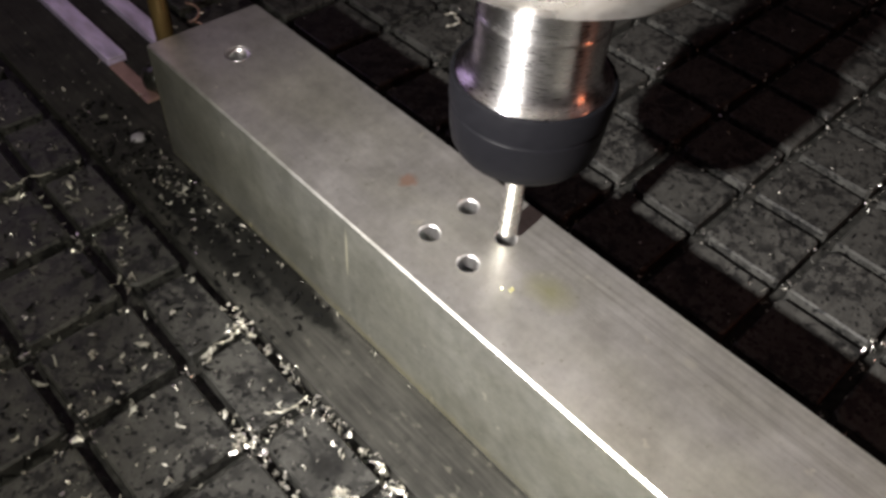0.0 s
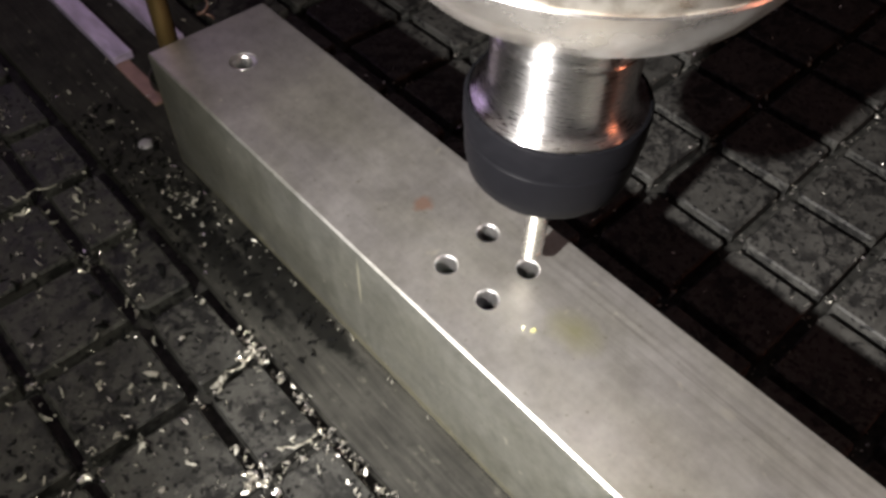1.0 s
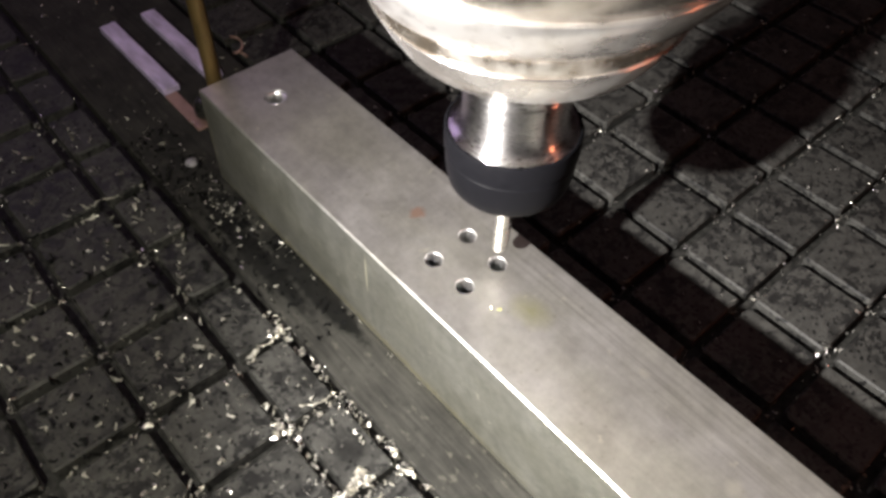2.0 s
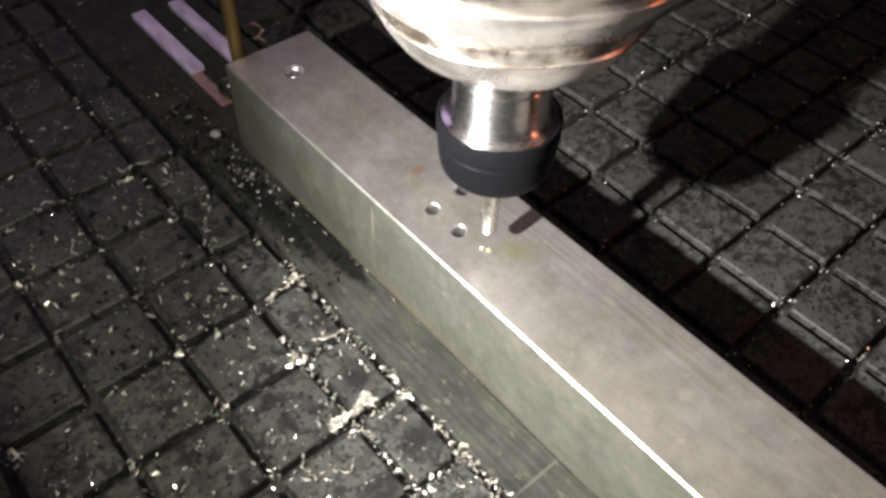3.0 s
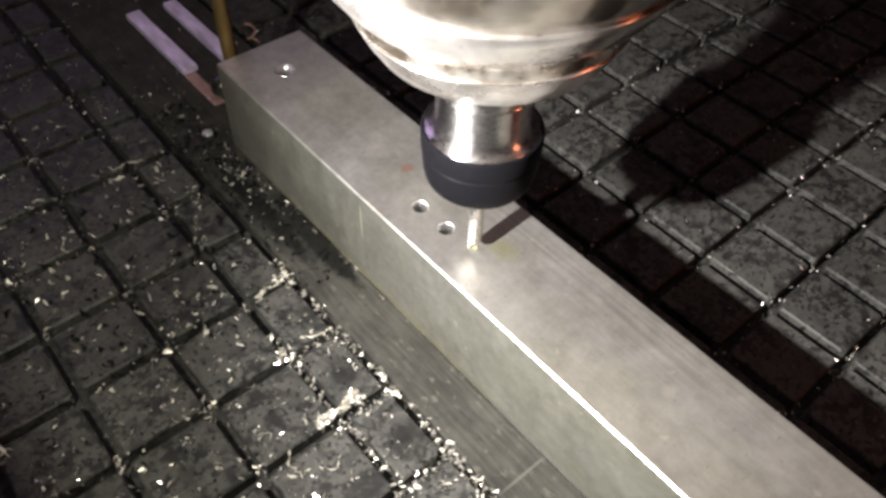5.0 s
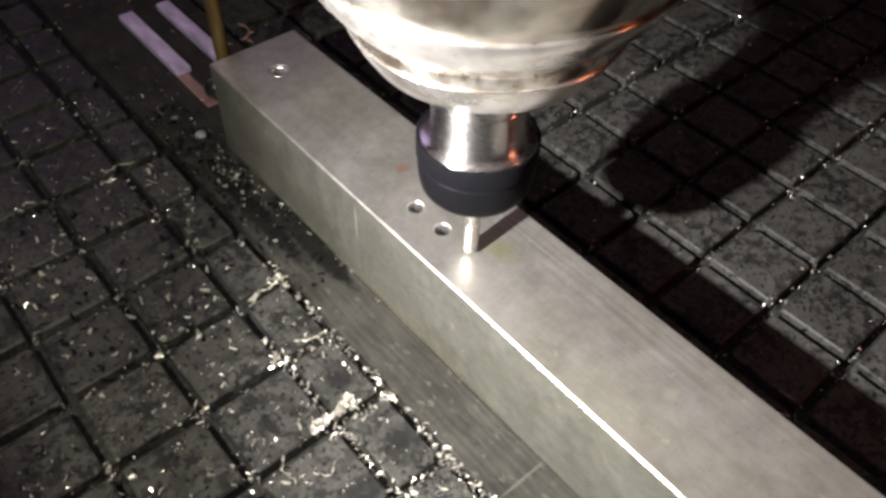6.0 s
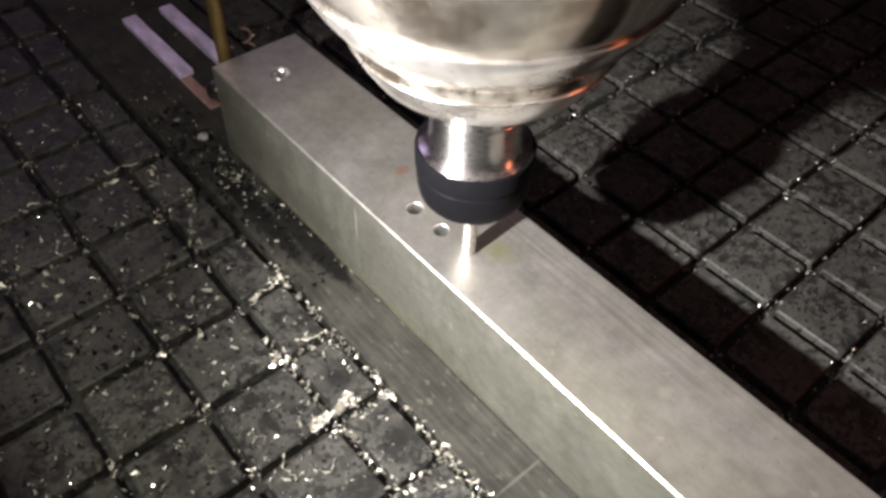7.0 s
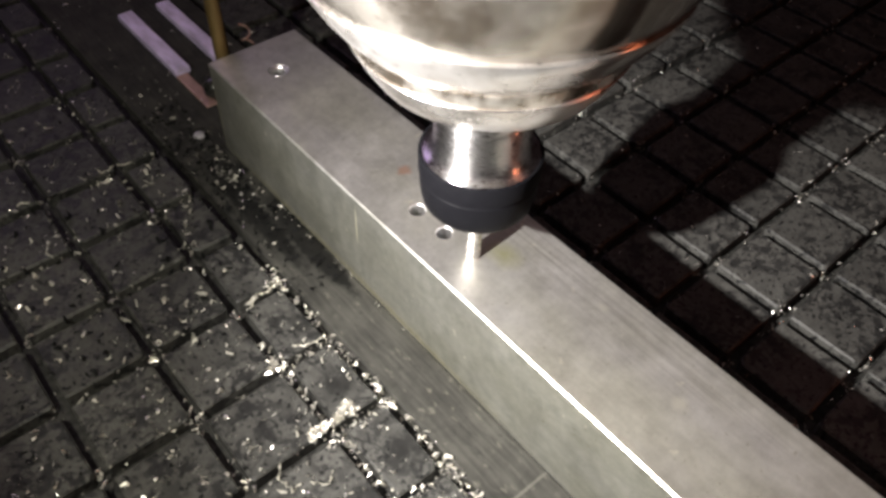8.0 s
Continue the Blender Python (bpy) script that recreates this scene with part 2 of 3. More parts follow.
M_NECK = turned(simple("satin_steel", (0.82, 0.81, 0.80), 1.0, 0.28, 0.015, 300, 0.0, 0.0001, True, (1, 1, 14)), 0.88)
for finish, drawn_out in ((M_BELL, 0.75), (M_BAND, 0.35), (M_SMUDGE, 0.35)):
    turned(finish, drawn_out)
M_BORE = simple("bright_bore", (0.78, 0.77, 0.76), 1.0, 0.36, 0.06, 400, 0.05, 0.0001, False, (1, 1, 10))
M_NUT = simple("black_oxide", (0.005, 0.005, 0.006), 0.0, 0.40, 0.15, 260, 0.0, 0.0001, True, (1, 1, 6), 0.05)
M_TOOL = simple("carbide_grey", (0.66, 0.65, 0.62), 1.0, 0.26, 0.1, 400, 0.05, 0.0001, True)
M_BRASS = simple("aged_brass", (0.13, 0.088, 0.034), 0.6, 0.42, 0.5, 90, 0.15, 0.0003, False, (1, 1, 0.25))
M_RAIL = simple("pale_rail", (0.58, 0.50, 0.72), 0.1, 0.4, 0.35, 170, 0.1, 0.0002, False, (1, 0.3, 1))
M_RAILSIDE = simple("grimy_rail_side", (0.15, 0.155, 0.14), 0.2, 0.5, 0.5, 120)
M_COPPER = simple("pinkish_metal", (0.36, 0.23, 0.19), 0.4, 0.42, 0.25, 130)
M_SOOT = simple("oily_soot", (0.004, 0.004, 0.004), 0.0, 0.7, 0.3, 300, 0.15, 0.0002, False, (1, 1, 1), 0.1)
M_DARKCAP = simple("hole_dark_cap", (0.02, 0.02, 0.018), 0.0, 0.3, 0.3, 200)


def chip_material():
    mat, nt, b = material("aluminium_swarf")
    per = nt.nodes.new("ShaderNodeNewGeometry").outputs["Random Per Island"]
    link(nt, ramp(nt, per, [(0.0, (0.24, 0.23, 0.20)), (0.4, (0.60, 0.58, 0.51)), (1.0, (0.85, 0.82, 0.76))]), b.inputs["Base Color"])
    b.inputs["Metallic"].default_value = 0.85
    link(nt, ramp(nt, per, [(0.0, 0.5), (1.0, 0.2)]), b.inputs["Roughness"])
    bump(nt, b, noise_tex(nt, mapped(nt), 900, 2), 0.3, 0.0003)
    return mat


M_CHIP = chip_material()
M_STRAND = simple("bright_strand", (0.36, 0.345, 0.29), 0.4, 0.4, 0.4, 500)
M_DROP = simple("milky_drop", (0.30, 0.29, 0.31), 0.0, 0.12, 0.2, 500)
M_HOOD = simple("dark_lamp_metal", (0.03, 0.03, 0.03), 0.0, 0.6, 0.2, 60)
M_CRUMB = simple("pale_crumb", (0.36, 0.35, 0.30), 0.3, 0.4, 0.55, 300)
M_YELLOW = simple("oily_yellow_chip", (0.50, 0.48, 0.22), 0.1, 0.35, 0.2, 700)
M_WALL = simple("dark_enclosure", (0.05, 0.042, 0.04), 0.0, 0.7, 0.3, 9)


# ---- mesh helpers ----
def part(name, bm, mat, parent=None, label="", smooth=False):
    """Links a bmesh as one object; frees the bmesh."""
    me = bpy.data.meshes.new(name)
    if smooth:
        for f in bm.faces:
            f.smooth = True
    bm.normal_update()
    bm.to_mesh(me)
    bm.free()
    for m in mat if isinstance(mat, (list, tuple)) else [mat]:
        me.materials.append(m)
    ob = new(name, me)
    ob.parent = parent
    if label:
        ob["label"] = label
    return ob


def box(bm, x0, x1, y0, y1, z0, z1):
    r = bmesh.ops.create_cube(bm, size=1)
    bmesh.ops.scale(bm, vec=(x1 - x0, y1 - y0, z1 - z0), verts=r["verts"])
    bmesh.ops.translate(bm, vec=((x0 + x1) / 2, (y0 + y1) / 2, (z0 + z1) / 2), verts=r["verts"])
    return r["verts"]


def box_bm(x0, x1, y0, y1, z0, z1, bevel=0.0, seg=2):
    bm = bmesh.new()
    box(bm, x0, x1, y0, y1, z0, z1)
    if bevel:
        bmesh.ops.bevel(bm, geom=bm.edges[:], offset=bevel, segments=seg, profile=0.5, affect="EDGES")
    return bm


def lathe_bm(profile, seg=72, sharp=25):
    """Turns (radius, height) pairs round z; edges of the profile that bend sharply stay sharp."""
    bm = bmesh.new()
    rings = []
    for r, z in profile:
        if r < 1e-6:
            rings.append([bm.verts.new((0, 0, z))])
        else:
            rings.append([bm.verts.new((r * math.cos(2 * math.pi * i / seg), r * math.sin(2 * math.pi * i / seg), z)) for i in range(seg)])
    for a, b in zip(rings, rings[1:]):
        for i in range(seg):
            j = (i + 1) % seg
            if len(a) == 1 and len(b) > 1:
                bm.faces.new((a[0], b[j], b[i]))
            elif len(b) == 1 and len(a) > 1:
                bm.faces.new((a[i], a[j], b[0]))
            elif len(a) > 1:
                bm.faces.new((a[i], a[j], b[j], b[i]))
    bmesh.ops.recalc_face_normals(bm, faces=bm.faces[:])
    for f in bm.faces:
        f.smooth = True
    for e in bm.edges:
        if len(e.link_faces) == 2 and e.calc_face_angle(0) > radians(sharp):
            e.smooth = False
    return bm


# ---- setting ----
PITCH, GAP, DEEP = 0.04, 0.0050, 0.008
ROW0 = 0.0055
LEFT0, RIGHT0 = -0.0535, 0.06

table = tagged(part("table_base", box_bm(-0.9, 0.9, -0.9, 0.9, -0.04, -DEEP), M_GROOVE),
               "black grooved machine table littered with metal swarf", "machine table", kind="structure")
strip_part = part("strip", box_bm(-0.0285 + GAP / 2, RIGHT0 - GAP / 2, -0.9, 0.9, -DEEP, 0.0, 0.0005, 1), M_STRIP, table, "scraped dark grey flat strip")


def enclosure():
    s, h, w = 0.9, 1.1, 0.04
    for name, dims in (("wall_north", (-s, s, s, s + w, -0.04, h)), ("wall_south", (-s, s, -s - w, -s, -0.04, h)),
                       ("wall_east", (s, s + w, -s, s, -0.04, h)), ("wall_west", (-s - w, -s, -s, s, -0.04, h))):
        tagged(part(name, box_bm(*dims), M_WALL), "dark painted sheet of the machine enclosure", "wall", kind="structure")


enclosure()


# ---- workpiece ----
BAR_W, BAR_H, BAR_Y0, BAR_Y1 = 0.0505, 0.055, -0.42, 0.1462
HOLES = [(0.0162, 0.0005), (0.0165, -0.0164), (0.0338, 0.0012), (0.0331, -0.0164)]


def workpiece():
    bm = bmesh.new()
    box(bm, -0.0004, BAR_W, BAR_Y0, BAR_Y1, 0.0002, BAR_H)
    bmesh.ops.bevel(bm, geom=bm.edges[:], offset=0.0007, segments=1, profile=0.5, affect="EDGES")
    bm.normal_update()
    # upright faces take the copy with shade in its colour
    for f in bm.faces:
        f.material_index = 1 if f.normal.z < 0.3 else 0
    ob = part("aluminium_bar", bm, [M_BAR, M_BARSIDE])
    cutters = [lathe_bm([(0, 0.012), (0.0033, 0.012), (0.0033, BAR_H - 0.0006), (0.0038, BAR_H + 0.0002), (0.0038, 0.06), (0, 0.06)], 32) for _ in HOLES]
    places = list(HOLES) + [(0.0239, 0.1193)]
    cutters.append(lathe_bm([(0, 0.02), (0.0033, 0.02), (0.0033, BAR_H - 0.0022), (0.0050, BAR_H - 0.0018), (0.0053, BAR_H + 0.0002), (0.0053, 0.06), (0, 0.06)], 32))
    tools = []
    for bmc, (x, y) in zip(cutters, places):
        c = part("cutter", bmc, M_BORE)
        c.location = (x, y, 0)
        tools.append(c)
        mod = ob.modifiers.new("hole", "BOOLEAN")
        mod.operation, mod.object, mod.solver, mod.material_mode = "DIFFERENCE", c, "EXACT", "TRANSFER"
    bpy.context.view_layer.update()
    me = bpy.data.meshes.new_from_object(ob.evaluated_get(bpy.context.evaluated_depsgraph_get()))
    ob.modifiers.clear()
    ob.data = me
    for c in tools:
        bpy.data.objects.remove(c)
    ring = part("thread_insert", lathe_bm([(0.0034, -0.0060), (0.0048, -0.0060), (0.0048, -0.0008), (0.0045, -0.0004), (0.0037, -0.0006), (0.0034, -0.0010), (0.0034, -0.0060)], 32), M_BORE, ob, "bright threaded insert")
    ring.location = (0.0239, 0.1193, BAR_H)
    return tagged(ob, "brushed grey aluminium bar with drilled holes, lying on the table", "metal bar")


bar = workpiece()


# ---- spindle, which moves ----
def spindle_unit():
    root = tagged(new("spindle"), "steel milling spindle with smudged nickel nose and black collet nut", "spindle")
    part("nose_body", lathe_bm([(0.0, 0.0938), (0.0550, 0.0938), (0.0556, 0.0944), (0.0590, 0.1000), (0.0628, 0.1080), (0.0655, 0.1150), (0.0668, 0.1156), (0.0676, 0.1175),
                                (0.0676, 0.30), (0.0, 0.30)], 96, 22), M_BELL, root, "stained nickel-plated conical nose, browned for the dark it reflects")
    part("nose_ring", lathe_bm([(0.0, 0.0768), (0.0440, 0.0768), (0.0462, 0.0782), (0.0492, 0.0815), (0.0522, 0.0855), (0.0548, 0.0898), (0.0559, 0.0918), (0.0560, 0.0932), (0.0550, 0.0938),
                                (0.0, 0.0938)], 96, 40), M_BAND, root, "turned ring, its colour lightened for the lit bar it reflects")
    part("nose_groove", lathe_bm([(0.0, 0.0712), (0.0428, 0.0712), (0.0434, 0.0722), (0.0441, 0.0745), (0.0446, 0.0764), (0.0440, 0.0768), (0.0, 0.0768)], 96, 40), M_SMUDGE, root, "oil-smudged groove between the bright rings")
    part("nose_cap", lathe_bm([(0.0, 0.0566), (0.0328, 0.0566), (0.0365, 0.0590), (0.0400, 0.0644), (0.0428, 0.0698), (0.0434, 0.0708), (0.0431, 0.0712), (0.0, 0.0712)], 96, 40), M_BAND, root, "smudged end cap, its colour lightened for the lit bar it reflects")
    part("nose_face", lathe_bm([(0.0, 0.0535), (0.0165, 0.0535), (0.0250, 0.0530), (0.0275, 0.0536), (0.0328, 0.0566), (0.0, 0.0566)], 96, 40), M_SMUDGE, root, "brown-stained end face round the tool holder")
    part("holder", lathe_bm([(0.0, 0.0210), (0.0206, 0.0212), (0.0207, 0.0220), (0.0203, 0.0226), (0.0190, 0.0233), (0.0181, 0.0240), (0.0173, 0.0250), (0.0168, 0.0264), (0.0167, 0.0290), (0.0167, 0.0395),
                             (0.0163, 0.0400), (0.0163, 0.0412), (0.0167, 0.0417), (0.0167, 0.0540), (0.0, 0.0540)], 72, 25), M_NECK, root, "polished steel tool holder")
    part("collet_nut", lathe_bm([(0.0045, -0.0008), (0.0168, -0.0013), (0.0187, -0.0006), (0.0201, 0.0014), (0.0208, 0.0048), (0.0212, 0.0092), (0.0213, 0.0130), (0.0209, 0.0136), (0.0209, 0.0142),
                                 (0.0217, 0.0145), (0.0218, 0.0216), (0.0214, 0.0224), (0.0209, 0.0226), (0.0204, 0.0214), (0.0, 0.0212)], 72, 35), M_NUT, root, "black oxide collet nut")
    part("cutter", lathe_bm([(0.0, -0.037), (0.0025, -0.037), (0.0030, -0.0364), (0.0031, -0.034), (0.0031, 0.003), (0.0, 0.003)], 32, 30), M_TOOL, root, "bright cylindrical end mill")
    return root


spindle = spindle_unit()


# ---- stop rod, rails and dark cap at the far end ----
def stop_rod():
    bm = lathe_bm([(0.0, 0.0), (0.0038, 0.0), (0.0038, 0.27), (0.0, 0.27)], 32)
    ob = part("stop_rod", bm, M_BRASS)
    ob.location = (0.0128, 0.1572, -DEEP)
    tagged(ob, "upright tarnished brass rod behind the end of the bar", "rod")


def channel():
    root = tagged(new("channel_rail"), "pale metal channel with two rails on the table", "rail")
    part("rail", box_bm(0.0088, 0.0186, 0.2225, 0.302, -DEEP, 0.004, 0.0004, 1), M_RAIL, root)
    part("rail", box_bm(0.0345, 0.0435, 0.2180, 0.300, -DEEP, 0.004, 0.0004, 1), M_RAIL, root)
    part("floor_plate", box_bm(0.0188, 0.0343, 0.2180, 0.300, -DEEP, -0.003, 0.0002, 1), M_RAILSIDE, root, "grimy channel floor")
    part("end_lug", box_bm(0.0085, 0.0160, 0.1840, 0.2222, -DEEP, 0.0010, 0.001, 2), M_COPPER, root, "pinkish end lug")


def bumper():
    # dark cap added in place of a shaded round hole
    ob = part("bumper", lathe_bm([(0.0, 0.0), (0.0075, 0.0), (0.0075, 0.004), (0.0062, 0.0070), (0.0036, 0.0088), (0.0, 0.0094)], 32, 60), M_DARKCAP)
    ob.location = (0.0205, 0.194, 0.0015)
    tagged(ob, "rounded dark cap standing in for the dark round hole by the rail's end lug", "bumper")


stop_rod()
channel()
bumper()


# ---- table pads, one by one ----
def pad_mesh(name, w, d, rnd):
    """A pad with chamfered rim and worn corners: an eight-sided block."""
    c, hw, hd = 0.0008, w / 2, d / 2
    outline = []
    for sx, sy in ((-1, -1), (1, -1), (1, 1), (-1, 1)):
        cut = rnd.choice((0.0007, 0.001, 0.0014, 0.0026))
        p, q = (sx * (hw - cut), sy * hd), (sx * hw, sy * (hd - cut))
        outline += [p, q] if sx * sy < 0 else [q, p]
    outline = [(x + rnd.uniform(-1, 1) * 0.0003, y + rnd.uniform(-1, 1) * 0.0003) for x, y in outline]
    vs = []
    for z, k in ((-DEEP, 1.0), (-c, 1.0), (0.0, 1 - c / hd)):
        vs += [(x * k, y * k, z + (rnd.uniform(-1, 0) * 0.0003 if z == 0 else 0)) for x, y in outline]
    fs = [tuple(range(16, 24))]
    for k in (0, 8):
        for i in range(8):
            j = (i + 1) % 8
            fs.append((k + i, k + j, k + 8 + j, k + 8 + i))
    me = bpy.data.meshes.new(name)
    me.from_pydata(vs, [], fs)
    me.materials.append(M_PAD)
    return me


def pads():
    rnd = random.Random(5)
    wide = [pad_mesh("pad", PITCH - GAP, PITCH - GAP, rnd) for _ in range(6)]
    slim = [pad_mesh("slim_pad", -0.0285 - LEFT0 - GAP, PITCH - GAP, rnd) for _ in range(4)]
    cells = []
    for r in range(-9, 20):
        y = ROW0 + PITCH * (r + 0.5)
        cells.append(((-0.0285 + LEFT0) / 2, y, slim))
        for c in range(17):
            cells.append((LEFT0 - PITCH * (c + 0.5), y, wide))
        for c in range(19):
            cells.append((RIGHT0 + PITCH * (c + 0.5), y, wide))
    cells.sort(key=lambda q: math.hypot(max(q[0] - 0.28, 0, -0.10 - q[0]), max(q[1] - 0.16, 0, -0.12 - q[1])))
    far_v, far_f = [], []
    for i, (x, y, kinds) in enumerate(cells):
        me = rnd.choice(kinds)
        z = rnd.uniform(-0.0004, 0.0)
        if i < 300:
            ob = new("pad", me)
            ob.location, ob.parent = (x, y, z), table
        else:
            n = len(far_v)
            far_v += [(v.co.x + x, v.co.y + y, v.co.z + z) for v in me.vertices]
            far_f += [tuple(n + k for k in p.vertices) for p in me.polygons]
    me = bpy.data.meshes.new("far_pads")
    me.from_pydata(far_v, [], far_f)
    me.materials.append(M_PAD)
    ob = new("far_pads", me)
    ob.parent = table
    tagged(ob, kind="stuff")


pads()


# ---- swarf ----
def shard(vs, fs, rnd, x, y, z, size):
    """A small bent flake with thickness."""
    n = len(vs)
    a, tilt, roll = rnd.uniform(0, 6.283), rnd.gauss(0, 0.65), rnd.gauss(0, 0.65)
    l, w, t, k = size * rnd.uniform(0.45, 1.5), size * rnd.uniform(0.14, 0.6), size * rnd.uniform(0.06, 0.2), rnd.uniform(-0.35, 0.35) * size
    bow = rnd.uniform(-0.4, 0.4) * l
    m = Matrix.Translation((x, y, z)) @ Euler((roll, tilt, a)).to_matrix().to_4x4()
    for h in (0, t):
        for u, s, b in ((-l / 2, rnd.uniform(0.2, 0.9), 0.0), (l * rnd.uniform(-0.25, 0.25), 1.0, k), (l / 2, rnd.uniform(0.1, 0.7), 0.0)):
            for side in (-1, 1):
                vs.append(tuple(m @ Vector((u + rnd.uniform(-0.12, 0.12) * l, side * w * s / 2 + (bow if s == 1.0 else 0.0), b + h))))
    for q in ((0, 1, 3, 2), (2, 3, 5, 4), (6, 8, 9, 7), (8, 10, 11, 9), (0, 2, 8, 6), (2, 4, 10, 8), (1, 7, 9, 3), (3, 9, 11, 5), (0, 6, 7, 1), (4, 5, 11, 10)):
        fs.append(tuple(n + i for i in q))


def flakes(name, spots, mat=M_CHIP):
    vs, fs = [], []
    rnd = random.Random(len(spots) + 3)
    for x, y, z, s in spots:
        shard(vs, fs, rnd, x, y, z, s)
    me = bpy.data.meshes.new(name)
    me.from_pydata(vs, [], fs)
    me.materials.append(mat)
    return new(name, me)


def swarf():
    rnd = random.Random(11)
    spots = []

    def free(x, y):
        return not (-0.002 < x < BAR_W + 0.002 and y < BAR_Y1 + 0.002)

    def level(x, y):
        def near(v, first, step):
            return abs((v - first + step / 2) % step - step / 2) < GAP / 2
        if -0.0285 + GAP / 2 < x < RIGHT0 - GAP / 2:
            return 0.0
        if abs(x + 0.0285) < GAP / 2 or near(y, ROW0, PITCH) or near(x, LEFT0 if x < 0 else RIGHT0, PITCH):
            return rnd.choice((-DEEP, -DEEP * 0.5, -0.001))
        return 0.0

    def put(x, y, s):
        if free(x, y):
            spots.append((x, y, level(x, y) + s * 0.18, s))

    # thin scatter, thickest near the front of the strip
    for _ in range(3000):
        x, y = rnd.uniform(-0.34, -0.03), rnd.uniform(-0.16, 0.46)
        dense = math.exp(-(((x + 0.07) / 0.06) ** 2 + ((y + 0.06) / 0.07) ** 2)) + 0.5
        if rnd.random() < dense:
            put(x, y, rnd.choice((0.0010, 0.0014, 0.0018, 0.0028)))
            for _ in range(rnd.choice((0, 0, 0, 0, 1, 2, 5))):
                put(x + rnd.gauss(0, 0.002), y + rnd.gauss(0, 0.002), rnd.choice((0.0009, 0.0014, 0.002)))
    for _ in range(620):
        put(rnd.uniform(0.06, 0.62), rnd.uniform(-0.22, 0.32), rnd.choice((0.0008, 0.0011, 0.0015)))
    for _ in range(70):
        put(rnd.uniform(-0.028, 0.0), rnd.uniform(0.05, 0.26), rnd.choice((0.0009, 0.0013, 0.0018)))
    for _ in range(40):
        put(rnd.gauss(-0.008, 0.006), rnd.gauss(0.128, 0.013), rnd.choice((0.0012, 0.0018, 0.0024)))
    for _ in range(60):
        put(rnd.uniform(-0.027, 0.056), rnd.uniform(0.15, 0.42), rnd.choice((0.0014, 0.002, 0.003)))
    for _ in range(120):
        put(rnd.uniform(-0.30, -0.06), rnd.uniform(0.10, 0.42), rnd.choice((0.002, 0.0026, 0.0032)))
    # packed in the grooves
    for _ in range(330):
        put(-0.0285 + rnd.gauss(0, 0.0013), -0.14 + 0.20 * rnd.random() ** 1.3, rnd.choice((0.0012, 0.0018, 0.0024)))
    for _ in range(150):
        put(LEFT0 + rnd.gauss(0, 0.0013), rnd.uniform(-0.14, 0.02), rnd.choice((0.0011, 0.0016, 0.0022)))
    for c in range(5):
        for r in range(-4, 9):
            for _ in range(rnd.choice((2, 5, 9))):
                put(LEFT0 - PITCH * c + rnd.gauss(0, 0.003), ROW0 + PITCH * r + rnd.gauss(0, 0.003), rnd.choice((0.0010, 0.0014, 0.002)))
    for c in range(1, 9):
        for r in range(-4, 4):
            for _ in range(rnd.choice((6, 11, 19))):
                put(RIGHT0 + PITCH * c + rnd.gauss(0, 0.009), ROW0 + PITCH * r + rnd.gauss(0.001, 0.0018), rnd.choice((0.0010, 0.0014, 0.0020)))
    for _ in range(90):
        put(rnd.uniform(-0.052, -0.030), ROW0 + rnd.choice((0, 0, -PITCH, -2 * PITCH)) + rnd.gauss(0, 0.0012), rnd.choice((0.001, 0.0015, 0.002)))
    # coarse chips wedged in the groove beside the strip and in the next one
    for _ in range(42):
        y = -0.14 + 0.19 * rnd.random() ** 1.2
        spots.append((-0.0285 + rnd.gauss(0.0006, 0.0008), y, -0.0006, rnd.choice((0.0026, 0.0034, 0.0042))))
    for _ in range(26):
        spots.append((LEFT0 + rnd.gauss(0, 0.0009), rnd.uniform(-0.13, 0.03), -0.0008, rnd.choice((0.0022, 0.003, 0.0036))))
    for c in range(4):
        for r in range(-3, 7):
            for _ in range(rnd.choice((1, 2, 4))):
                spots.append((LEFT0 - PITCH * c + rnd.gauss(0, 0.0022), ROW0 + PITCH * r + rnd.gauss(0, 0.0022), -0.0004, rnd.choice((0.0022, 0.003))))
    ob = flakes("swarf", spots)
    tagged(ob, "bright aluminium chips scattered over the table", "metal chips", kind="stuff")


swarf()


